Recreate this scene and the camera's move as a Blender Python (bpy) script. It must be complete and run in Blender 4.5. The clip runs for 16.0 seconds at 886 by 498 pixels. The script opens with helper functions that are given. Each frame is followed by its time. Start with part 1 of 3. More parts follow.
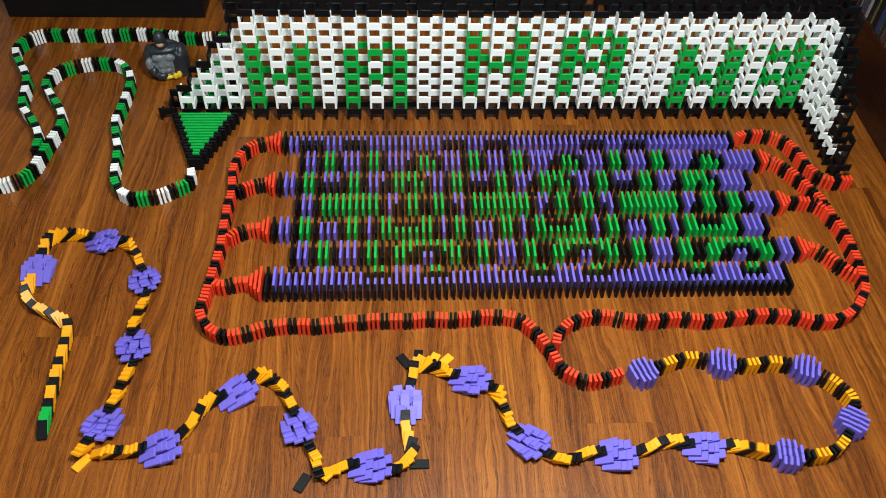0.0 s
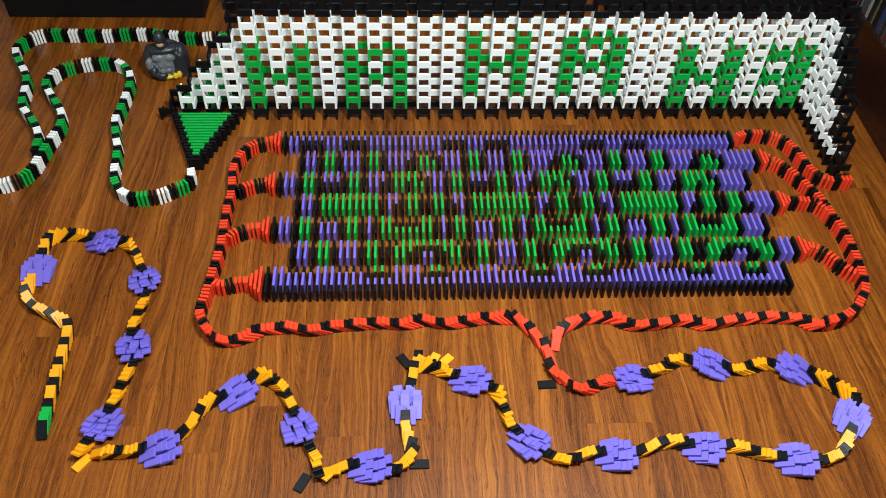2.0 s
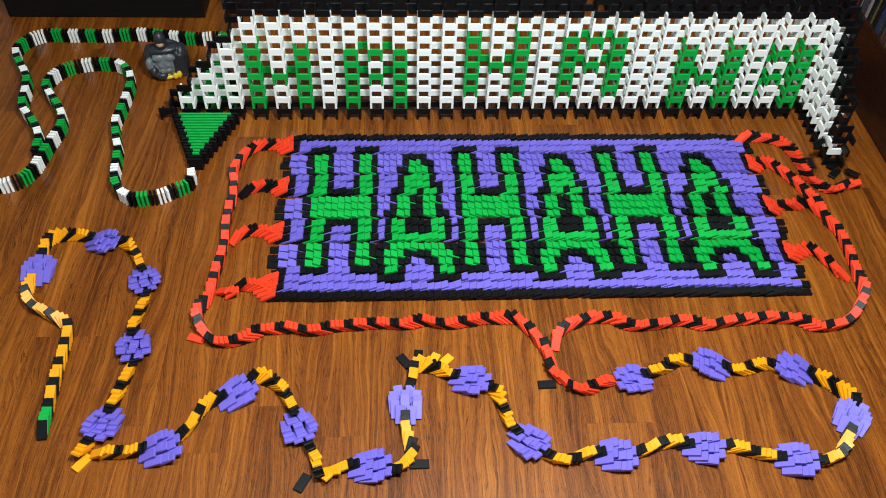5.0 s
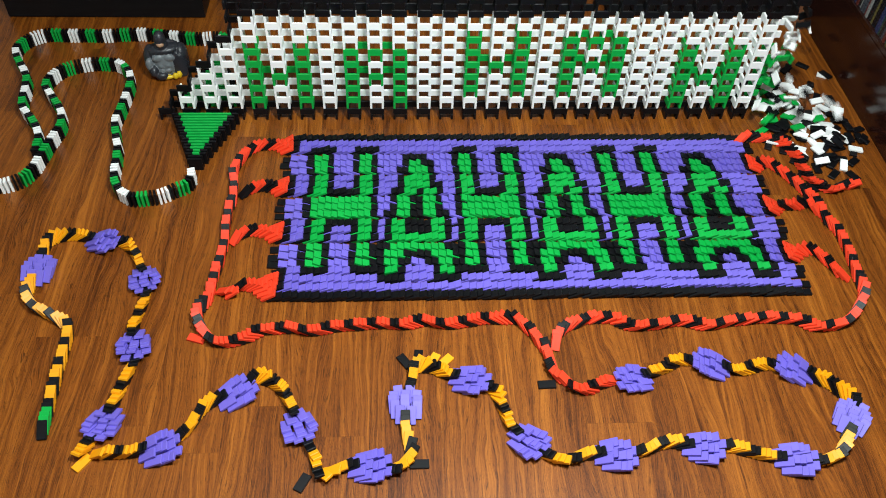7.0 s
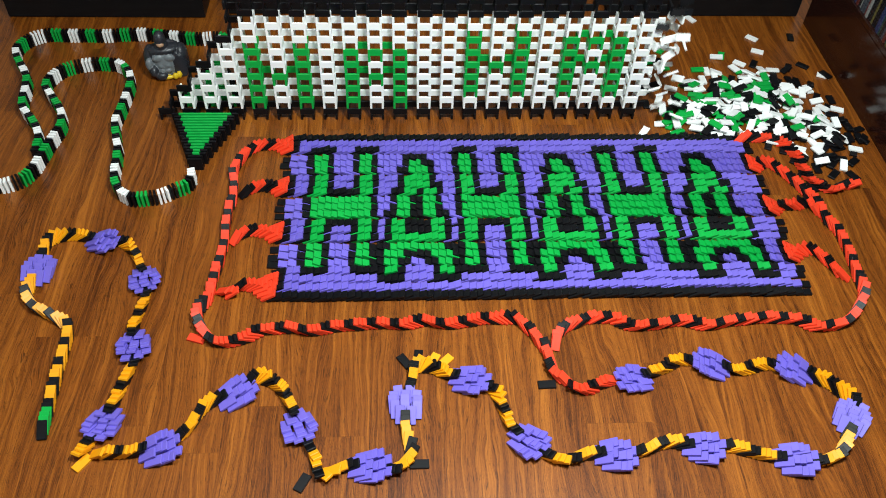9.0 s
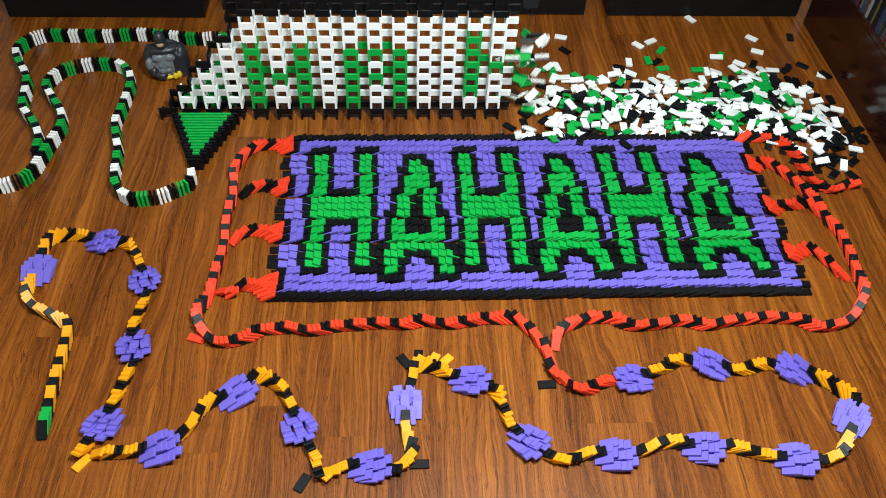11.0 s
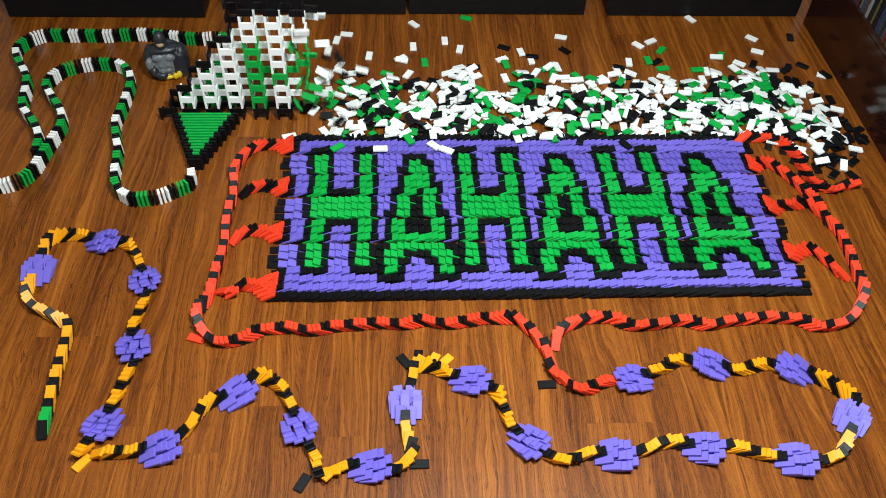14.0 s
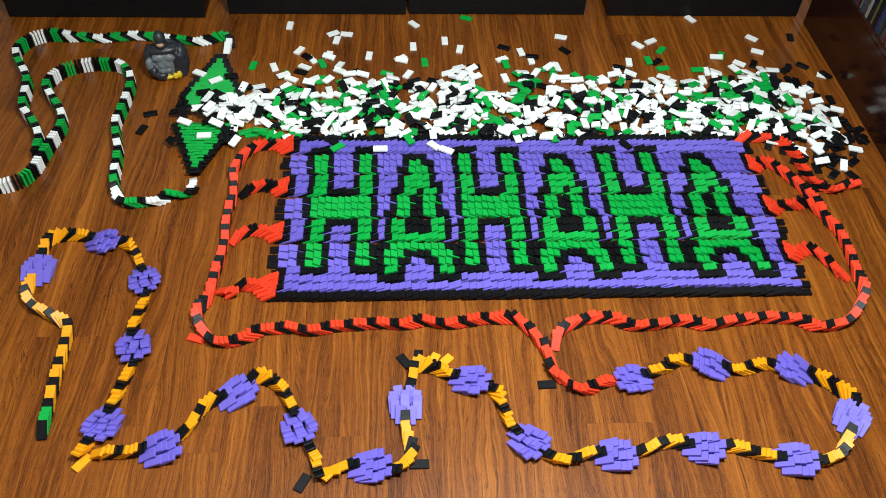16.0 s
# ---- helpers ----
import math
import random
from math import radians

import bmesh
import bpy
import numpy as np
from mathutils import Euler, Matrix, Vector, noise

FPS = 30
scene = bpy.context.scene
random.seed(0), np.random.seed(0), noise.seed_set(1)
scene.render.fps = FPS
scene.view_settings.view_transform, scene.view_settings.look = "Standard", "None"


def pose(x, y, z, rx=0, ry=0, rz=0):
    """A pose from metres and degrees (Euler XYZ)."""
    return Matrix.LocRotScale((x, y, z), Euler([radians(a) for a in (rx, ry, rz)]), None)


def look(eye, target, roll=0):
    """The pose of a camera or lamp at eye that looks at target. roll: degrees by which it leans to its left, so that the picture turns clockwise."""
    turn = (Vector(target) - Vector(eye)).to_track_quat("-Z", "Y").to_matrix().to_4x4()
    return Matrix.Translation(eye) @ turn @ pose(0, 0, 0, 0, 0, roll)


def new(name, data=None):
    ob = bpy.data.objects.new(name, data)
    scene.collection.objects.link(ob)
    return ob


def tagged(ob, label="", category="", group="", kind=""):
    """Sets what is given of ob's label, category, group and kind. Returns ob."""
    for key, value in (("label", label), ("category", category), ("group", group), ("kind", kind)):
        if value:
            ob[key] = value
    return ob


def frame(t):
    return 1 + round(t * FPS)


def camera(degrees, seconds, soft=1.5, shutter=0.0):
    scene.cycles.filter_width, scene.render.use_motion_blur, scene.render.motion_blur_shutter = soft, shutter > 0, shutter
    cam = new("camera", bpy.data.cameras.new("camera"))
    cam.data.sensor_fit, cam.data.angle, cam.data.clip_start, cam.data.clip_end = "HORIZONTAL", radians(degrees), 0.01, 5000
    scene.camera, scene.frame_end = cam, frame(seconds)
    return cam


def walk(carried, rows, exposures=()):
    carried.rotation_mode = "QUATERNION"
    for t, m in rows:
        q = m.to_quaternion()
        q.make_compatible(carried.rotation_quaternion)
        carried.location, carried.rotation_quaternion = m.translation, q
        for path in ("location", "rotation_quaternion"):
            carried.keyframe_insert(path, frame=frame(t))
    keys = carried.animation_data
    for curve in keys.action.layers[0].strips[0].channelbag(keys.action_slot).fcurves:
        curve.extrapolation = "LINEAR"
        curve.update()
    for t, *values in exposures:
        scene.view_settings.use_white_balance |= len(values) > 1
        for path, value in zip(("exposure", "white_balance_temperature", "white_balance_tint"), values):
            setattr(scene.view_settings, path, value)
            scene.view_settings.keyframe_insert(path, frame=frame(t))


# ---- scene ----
cam = camera(56.04, 16.0, soft=1.0, shutter=0.5)
EYE = (0.380, -1.499, 1.884)
AIM = (0.380 + 0.05221, -1.499 + 0.66863, 1.884 - 0.74176)
walk(cam, [(0.0, look(EYE, AIM, 2.755)), (16.0, look(EYE, AIM, 2.755))], exposures=[(0.0, 0.10), (16.0, 0.10)])

# ---- light: two round ceiling lamps on either side in front of the field, bounce from a closed room ----
world = bpy.data.worlds.new("room_air")
scene.world = world
world.use_nodes = True
world.node_tree.nodes["Background"].inputs[0].default_value = (0.9, 0.95, 1.0, 1)
world.node_tree.nodes["Background"].inputs[1].default_value = 0.02


def ceiling_lamp_light(x, y, size, watts, colour):
    data = bpy.data.lights.new("ceiling_lamp_light", "AREA")
    data.shape, data.size, data.energy, data.color = "DISK", size, watts, colour
    ob = new("ceiling_lamp_light", data)
    ob.matrix_world = look((x, y, 2.52), (x, y, 0))
    return ob


ceiling_lamp_light(-0.22, -0.66, 0.40, 27, (0.90, 1.0, 0.99))
ceiling_lamp_light(0.92, -0.58, 0.40, 102, (0.90, 1.0, 0.99))


# ---- materials ----
def shader(name, rough=0.4, spec=0.5):
    m = bpy.data.materials.new(name)
    m.use_nodes = True
    nt = m.node_tree
    b = nt.nodes["Principled BSDF"]
    b.inputs["Roughness"].default_value = rough
    b.inputs["Specular IOR Level"].default_value = spec
    return m, nt, b


def plastic(name, colour, rough=0.38, spread=0.10, spec=0.42):
    """Moulded plastic: piece to piece colour spread, faint mottling, scuffs in the gloss."""
    m, nt, b = shader(name, rough, spec)
    info = nt.nodes.new("ShaderNodeObjectInfo")
    geo = nt.nodes.new("ShaderNodeTexCoord")
    no = nt.nodes.new("ShaderNodeTexNoise")
    no.inputs["Scale"].default_value, no.inputs["Detail"].default_value = 90, 4
    nt.links.new(geo.outputs["Object"], no.inputs["Vector"])
    add = nt.nodes.new("ShaderNodeMath")
    add.operation = "MULTIPLY_ADD"
    add.inputs[1].default_value = 0.35
    nt.links.new(no.outputs["Fac"], add.inputs[0])
    nt.links.new(info.outputs["Random"], add.inputs[2])
    ramp = nt.nodes.new("ShaderNodeMapRange")
    ramp.inputs["From Max"].default_value = 1.35
    ramp.inputs["To Min"].default_value, ramp.inputs["To Max"].default_value = 1 - spread, 1 + spread
    nt.links.new(add.outputs[0], ramp.inputs["Value"])
    mul = nt.nodes.new("ShaderNodeVectorMath")
    mul.operation = "SCALE"
    mul.inputs[0].default_value = colour
    nt.links.new(ramp.outputs[0], mul.inputs["Scale"])
    nt.links.new(mul.outputs[0], b.inputs["Base Color"])
    r = nt.nodes.new("ShaderNodeMapRange")
    r.inputs["To Min"].default_value, r.inputs["To Max"].default_value = rough - 0.1, rough + 0.14
    nt.links.new(no.outputs["Fac"], r.inputs["Value"])
    nt.links.new(r.outputs[0], b.inputs["Roughness"])
    return m


def surface(name, dark, light, scale, rough, stretch=(1, 1, 1), bump=0.1, fine=6, object_seed=False):
    """A two-scale mottled surface between two colours, with a fine relief."""
    m, nt, b = shader(name, rough)
    co = nt.nodes.new("ShaderNodeTexCoord")
    mp = nt.nodes.new("ShaderNodeMapping")
    mp.inputs["Scale"].default_value = stretch
    nt.links.new(co.outputs["Object"], mp.inputs["Vector"])
    src = mp.outputs[0]
    if object_seed:
        info = nt.nodes.new("ShaderNodeObjectInfo")
        sc = nt.nodes.new("ShaderNodeVectorMath")
        sc.operation = "MULTIPLY_ADD"
        sc.inputs[1].default_value = (1, 1, 1)
        sh = nt.nodes.new("ShaderNodeMath")
        sh.operation = "MULTIPLY"
        sh.inputs[1].default_value = 37
        nt.links.new(info.outputs["Random"], sh.inputs[0])
        nt.links.new(src, sc.inputs[0])
        nt.links.new(sh.outputs[0], sc.inputs[2])
        src = sc.outputs[0]
    n1 = nt.nodes.new("ShaderNodeTexNoise")
    n1.inputs["Scale"].default_value, n1.inputs["Detail"].default_value, n1.inputs["Roughness"].default_value = scale, 8, 0.65
    n2 = nt.nodes.new("ShaderNodeTexNoise")
    n2.inputs["Scale"].default_value, n2.inputs["Detail"].default_value = scale * fine, 3
    n2.inputs["Distortion"].default_value = 0.4
    nt.links.new(src, n1.inputs["Vector"])
    nt.links.new(src, n2.inputs["Vector"])
    mix = nt.nodes.new("ShaderNodeMath")
    mix.operation = "MULTIPLY_ADD"
    mix.inputs[1].default_value = 0.45
    nt.links.new(n2.outputs["Fac"], mix.inputs[0])
    nt.links.new(n1.outputs["Fac"], mix.inputs[2])
    ramp = nt.nodes.new("ShaderNodeValToRGB")
    ramp.color_ramp.elements[0].position, ramp.color_ramp.elements[1].position = 0.48, 0.98
    ramp.color_ramp.elements[0].color, ramp.color_ramp.elements[1].color = (*dark, 1), (*light, 1)
    nt.links.new(mix.outputs[0], ramp.inputs["Fac"])
    nt.links.new(ramp.outputs["Color"], b.inputs["Base Color"])
    bp = nt.nodes.new("ShaderNodeBump")
    bp.inputs["Strength"].default_value, bp.inputs["Distance"].default_value = bump, 0.002
    nt.links.new(mix.outputs[0], bp.inputs["Height"])
    nt.links.new(bp.outputs[0], b.inputs["Normal"])
    return m


COLOUR = {
    "K": plastic("black_plastic", (0.0030, 0.0031, 0.0042), 0.46, 0.25, 0.22),
    "W": plastic("white_plastic", (0.885, 0.90, 0.89), 0.42, 0.03),
    "G": plastic("green_plastic", (0.001, 0.345, 0.050), 0.50, 0.09, 0.30),
    "P": plastic("purple_plastic", (0.152, 0.113, 0.54), 0.50, 0.08),
    "R": plastic("red_plastic", (0.77, 0.050, 0.016), 0.52, 0.10, 0.28),
    "Y": plastic("yellow_plastic", (0.80, 0.325, 0.0035), 0.44, 0.08),
}


def laminate():
    """Printed wood grain: wandering figure lines, fine streaks and short dark pores along each board, other on each board."""
    m, nt, b = shader("laminate_wood", 0.35, 0.38)
    N, L = nt.nodes.new, nt.links.new
    co, info, sh = N("ShaderNodeTexCoord"), N("ShaderNodeObjectInfo"), N("ShaderNodeMath")
    sh.operation = "MULTIPLY"
    sh.inputs[1].default_value = 53.0
    L(info.outputs["Random"], sh.inputs[0])
    add = N("ShaderNodeVectorMath")
    L(co.outputs["Object"], add.inputs[0])
    L(sh.outputs[0], add.inputs[1])

    def noise(source, sx, sy, detail, rough=0.6):
        mp, no = N("ShaderNodeMapping"), N("ShaderNodeTexNoise")
        mp.inputs["Scale"].default_value = (sx, sy, 1)
        L(source, mp.inputs["Vector"])
        L(mp.outputs[0], no.inputs["Vector"])
        no.inputs["Scale"].default_value, no.inputs["Detail"].default_value = 1.0, detail
        no.inputs["Roughness"].default_value = rough
        return no.outputs["Fac"]

    def mad(source, by, plus):
        n = N("ShaderNodeMath")
        n.operation = "MULTIPLY_ADD"
        n.inputs[1].default_value = by
        L(source, n.inputs[0])
        if isinstance(plus, float):
            n.inputs[2].default_value = plus
        else:
            L(plus, n.inputs[2])
        return n.outputs[0]

    # the grain wanders sideways along the board
    wander = noise(add.outputs[0], 7.0, 1.7, 3, 0.5)
    shift = N("ShaderNodeCombineXYZ")
    L(mad(wander, 0.11, 0.0), shift.inputs["X"])
    bent = N("ShaderNodeVectorMath")
    L(add.outputs[0], bent.inputs[0])
    L(shift.outputs[0], bent.inputs[1])
    along = bent.outputs[0]
    broad = noise(add.outputs[0], 13, 1.1, 3)
    figure_lines = noise(along, 95, 0.9, 3, 0.65)
    streak = noise(along, 400, 3.6, 3, 0.75)
    pore = noise(along, 760, 26, 2)
    fleck = noise(add.outputs[0], 1000, 230, 1)
    tone = mad(fleck, 0.34, mad(streak, 0.55, mad(figure_lines, 0.66, mad(broad, 0.50, -0.32))))
    ramp = N("ShaderNodeValToRGB")
    e = ramp.color_ramp.elements
    e[0].position, e[0].color = 0.48, (0.080, 0.0188, 0.0023, 1)
    e[1].position, e[1].color = 0.93, (0.360, 0.113, 0.0125, 1)
    mid = ramp.color_ramp.elements.new(0.70)
    mid.color = (0.190, 0.0505, 0.0054, 1)
    L(tone, ramp.inputs["Fac"])
    cut = N("ShaderNodeMapRange")
    cut.inputs["From Min"].default_value, cut.inputs["From Max"].default_value = 0.36, 0.44
    cut.inputs["To Min"].default_value, cut.inputs["To Max"].default_value = 0.38, 1.0
    L(mad(broad, 0.22, mad(figure_lines, 0.16, mad(pore, 1.0, -0.185))), cut.inputs["Value"])
    mul = N("ShaderNodeVectorMath")
    mul.operation = "SCALE"
    L(ramp.outputs["Color"], mul.inputs[0])
    L(cut.outputs[0], mul.inputs["Scale"])
    L(mul.outputs[0], b.inputs["Base Color"])
    bp = N("ShaderNodeBump")
    bp.inputs["Strength"].default_value, bp.inputs["Distance"].default_value = 0.08, 0.001
    L(cut.outputs[0], bp.inputs["Height"])
    L(bp.outputs[0], b.inputs["Normal"])
    return m


WOOD = laminate()
SEAM = surface("floor_bed", (0.02, 0.008, 0.004), (0.04, 0.016, 0.008), 20, 0.8)
BLACK_CABINET = surface("black_ash_veneer", (0.003, 0.003, 0.0038), (0.008, 0.0078, 0.0085), 8, 0.45, (1, 1, 6), 0.1)
BLACK_CABINET.node_tree.nodes["Principled BSDF"].inputs["Specular IOR Level"].default_value = 0.22
RED_WOOD = surface("mahogany_veneer", (0.012, 0.0035, 0.0025), (0.032, 0.009, 0.0055), 5, 0.16, (1, 1, 8), 0.05)
WALL_PAINT = surface("wall_paint", (0.50, 0.50, 0.48), (0.58, 0.58, 0.56), 3, 0.8, bump=0.05)
CEILING_PAINT = surface("ceiling_paint", (0.74, 0.74, 0.73), (0.80, 0.80, 0.79), 3, 0.9, bump=0.05)


# ---- mesh helpers ----
def box(bm, x0, y0, z0, x1, y1, z1, mat=0, bevel=0.0):
    made = bmesh.ops.create_cube(bm, size=1.0, matrix=Matrix.Translation(((x0 + x1) / 2, (y0 + y1) / 2, (z0 + z1) / 2)) @ Matrix.Diagonal((x1 - x0, y1 - y0, z1 - z0, 1)))
    faces = {f for v in made["verts"] for f in v.link_faces}
    for f in faces:
        f.material_index = mat
    if bevel:
        bmesh.ops.bevel(bm, geom=list({e for f in faces for e in f.edges}), offset=bevel, segments=2, affect="EDGES", profile=0.5)
    return bm


def mesh_of(name, bm, *mats, smooth=False):
    me = bpy.data.meshes.new(name)
    bm.to_mesh(me)
    bm.free()
    for m in mats:
        me.materials.append(m)
    if smooth:
        for p in me.polygons:
            p.use_smooth = True
    return me


def part(name, bm, material, parent, label="", at=None):
    ob = new(name, mesh_of(name, bm, material))
    ob.parent = parent
    if at is not None:
        ob.matrix_basis = at
    return tagged(ob, label)


# ---- the room ----
def plank_mesh(w, length):
    bm = bmesh.new()
    box(bm, -w / 2, -length / 2, -0.012, w / 2, length / 2, 0.0)
    return mesh_of("plank", bm, WOOD)


def build_floor():
    bm = bmesh.new()
    box(bm, -2.6, -3.4, -0.05, 3.2, 2.2, -0.0125)
    floor = tagged(new("floor", mesh_of("floor", bm, SEAM)), "reddish-brown laminate plank floor with dark wood grain", "floor", kind="structure")
    w, length = 0.185, 1.20
    shared = {}
    rng = random.Random(4)
    # end joints of the boards whose joints show
    known = {0: -0.412, -8: -0.110, -4: -0.435}
    for i in range(-19, 13):
        x = 0.854 + w / 2 + i * w
        joint = known.get(i, rng.uniform(-0.6, 0.6))
        for k in range(-3, 4):
            y0, y1 = max(joint + k * length, -3.4), min(joint + (k + 1) * length, 2.2)
            if y1 - y0 > 0.02:
                size = round(y1 - y0, 4)
                if size not in shared:
                    shared[size] = plank_mesh(w - 0.0002, size - 0.0003)
                ob = new("plank", shared[size])
                ob.parent = floor
                ob.location = (x, (y0 + y1) / 2, 0)


def build_shell():
    for name, b in (("wall_north", (-2.6, 2.2, -0.05, 3.2, 2.3, 2.6)), ("wall_south", (-2.6, -3.5, -0.05, 3.2, -3.4, 2.6)),
                    ("wall_west", (-2.7, -3.5, -0.05, -2.6, 2.3, 2.6)), ("wall_east", (3.2, -3.5, -0.05, 3.3, 2.3, 2.6))):
        bm = bmesh.new()
        box(bm, *b)
        tagged(new(name, mesh_of(name, bm, WALL_PAINT)), "plain painted room wall", "wall", kind="structure")
    bm = bmesh.new()
    box(bm, -2.7, -3.5, 2.6, 3.3, 2.3, 2.7)
    tagged(new("ceiling", mesh_of("ceiling", bm, CEILING_PAINT)), "plain white ceiling", "ceiling", kind="structure")


def low_cabinet(x0, x1, y, height=0.42, depth=0.40):
    """A black low cabinet: plinth, carcass, two doors with a shadow gap between."""
    cab = tagged(new("low_cabinet"), "low black wooden cabinet standing against the wall", "cabinet", "cabinets along the wall")
    cab.location = ((x0 + x1) / 2, y, 0)
    w = x1 - x0
    bm = bmesh.new()
    box(bm, -w / 2 + 0.001, 0.0, 0.004, w / 2 - 0.001, depth, 0.118, bevel=0.001)
    for s in (-1, 1):
        box(bm, s * (w / 2 - 0.03) - 0.02, 0.01, 0.0, s * (w / 2 - 0.03) + 0.02, depth - 0.02, 0.006)
    part("plinth", bm, BLACK_CABINET, cab)
    bm = bmesh.new()
    box(bm, -w / 2, 0.020, 0.118, w / 2, depth, height, bevel=0.002)
    part("body", bm, BLACK_CABINET, cab)
    for s in (-1, 1):
        bm = bmesh.new()
        a, b = sorted((s * 0.0015, s * (w / 2 - 0.001)))
        box(bm, a, 0.0, 0.121, b, 0.019, height - 0.02, bevel=0.0015)
        part("door", bm, BLACK_CABINET, cab)
    return cab


def media_shelf():
    """Dark red-brown shelf unit with a deep kick board and rows of disc cases."""
    x, y0, y1 = 2.058, -0.9, 1.44
    unit = tagged(new("media_shelf"), "dark mahogany shelf unit filled with thin disc cases", "shelf")
    unit.location = (x, (y0 + y1) / 2, 0)
    h = (y1 - y0) / 2
    bm = bmesh.new()
    box(bm, 0, -h, 0, 0.02, h, 0.246, bevel=0.002)
    part("kick_board", bm, RED_WOOD, unit)
    for z in (0.246, 0.60):
        bm = bmesh.new()
        box(bm, 0.0 if z < 0.3 else 0.002, -h, z, 0.30, h, z + 0.02, bevel=0.002)
        part("shelf_board", bm, RED_WOOD, unit)
    for a, b in ((-h, -h + 0.02), (h - 0.02, h)):
        bm = bmesh.new()
        box(bm, 0.022, a, 0.001, 0.30, b, 0.244, bevel=0.001)
        part("side_panel", bm, RED_WOOD, unit)
    bm = bmesh.new()
    box(bm, 0.30, -h, 0, 0.31, h, 0.64)
    part("back_panel", bm, RED_WOOD, unit)
    rng = random.Random(11)
    tones = [(0.12, 0.12, 0.125), (0.04, 0.045, 0.055), (0.008, 0.008, 0.010), (0.015, 0.014, 0.014), (0.11, 0.09, 0.03), (0.02, 0.05, 0.04), (0.10, 0.02, 0.015), (0.02, 0.03, 0.08), (0.22, 0.22, 0.21)]
    mats = [plastic("case_spine", c, 0.25, 0.15) for c in tones]
    y = 0.20
    meshes = []
    for m in mats:
        bm = bmesh.new()
        box(bm, 0, -0.0068, 0, 0.13, 0.0068, 0.188, bevel=0.001)
        meshes.append(mesh_of("disc_case", bm, m))
    while y < y1 - 0.05:
        ob = new("disc_case", rng.choice(meshes))
        ob.location = (x + 0.006 + rng.uniform(0, 0.006), y, 0.2662)
        tagged(ob, "thin disc case standing upright on a shelf", "disc case", "disc cases on the shelf")
        y += 0.0142


build_floor()
build_shell()
for a, b, y in ((-1.152, -0.385, 1.455), (-0.297, 0.416, 1.485), (0.428, 1.150, 1.490), (1.242, 2.045, 1.485)):
    low_cabinet(a, b, y)
media_shelf()


# ---- dominoes ----
TH, WD, HT = 0.0075, 0.0239, 0.048
END = 16.0
KEYED = []


def domino_mesh(key, width=WD):
    """One domino about its centre: thickness along x, width along y, height along z, edges chamfered."""
    c, half, vs, index = 0.0007, (TH / 2, width / 2, HT / 2), [], {}
    for sx in (-1, 1):
        for sy in (-1, 1):
            for sz in (-1, 1):
                s = (sx, sy, sz)
                for a in range(3):
                    vs.append([s[k] * (half[k] - (0 if k == a else c)) for k in range(3)])
                    index[s, a] = len(vs) - 1
    bm = bmesh.new()
    verts = [bm.verts.new(v) for v in vs]
    bmesh.ops.convex_hull(bm, input=verts)
    bmesh.ops.dissolve_limit(bm, angle_limit=0.01, verts=bm.verts, edges=bm.edges)
    return mesh_of("domino", bm, COLOUR[key])


DOMINO = {k: domino_mesh(k) for k in COLOUR}
# the wall is stacked from a slightly wider make
WALL_WD = 0.0243
WALL_DOMINO = {k: domino_mesh(k, WALL_WD) for k in "KWG"}
UPRIGHT = Matrix.Identity(4)
LEG = pose(0, 0, 0, 90, 0, 0)
BLOCK = Matrix(((0, 0, 1, 0), (1, 0, 0, 0), (0, 1, 0, 0), (0, 0, 0, 1)))
jit = random.Random(21)


def domino(thing, key, m, make=DOMINO):
    ob = new("domino", make[key])
    ob.parent = thing
    ob.matrix_basis = Matrix.Translation(-thing.location) @ m
    return ob


def group_of(name, x, y, label, group):
    ob = tagged(new(name), label, "dominoes", group)
    ob.location = (x, y, 0)
    return ob


def tipped(x, y, yaw, lean):
    """The pose of a domino at (x, y) that has tipped by lean degrees towards yaw about its leading foot."""
    return pose(x, y, 0, 0, 0, yaw) @ pose(TH / 2, 0, 0) @ pose(0, 0, 0, 0, lean, 0) @ pose(-TH / 2, 0, HT / 2)


def rest_lean(gap):
    """The lean at which a domino comes to rest on the next one, a gap away."""
    return 90 - math.degrees(math.asin(min(1, TH / max(gap, TH + 0.001))))


def fall(ob, x, y, yaw, lean, t, took=0.15, drift=(0.0, 0.0), skew=2.5):
    """Key a domino that tips at t seconds; one that has fallen before the start just lies there."""
    off = Matrix.Translation(-ob.parent.location)
    slip = jit.uniform(-skew, skew)
    at = lambda u: off @ tipped(x + drift[0] * u, y + drift[1] * u, yaw + slip * u, lean * u ** 1.5)
    if t + took <= 0:
        ob.matrix_basis = at(1)
        return
    if t >= END:
        return
    rows = [] if t <= 0.02 else [(0.0, at(0))]
    for u in (0, 0.5, 1):
        s = t + took * u
        if 0 <= s < END - 0.03:
            rows.append((s, at(u)))
    if rows[0][0] > 0.0:
        rows.insert(0, (0.0, at(max(0, -t / took))))
    rows.append((END, at(min(1, (END - t) / took))))
    KEYED.append((ob, rows))


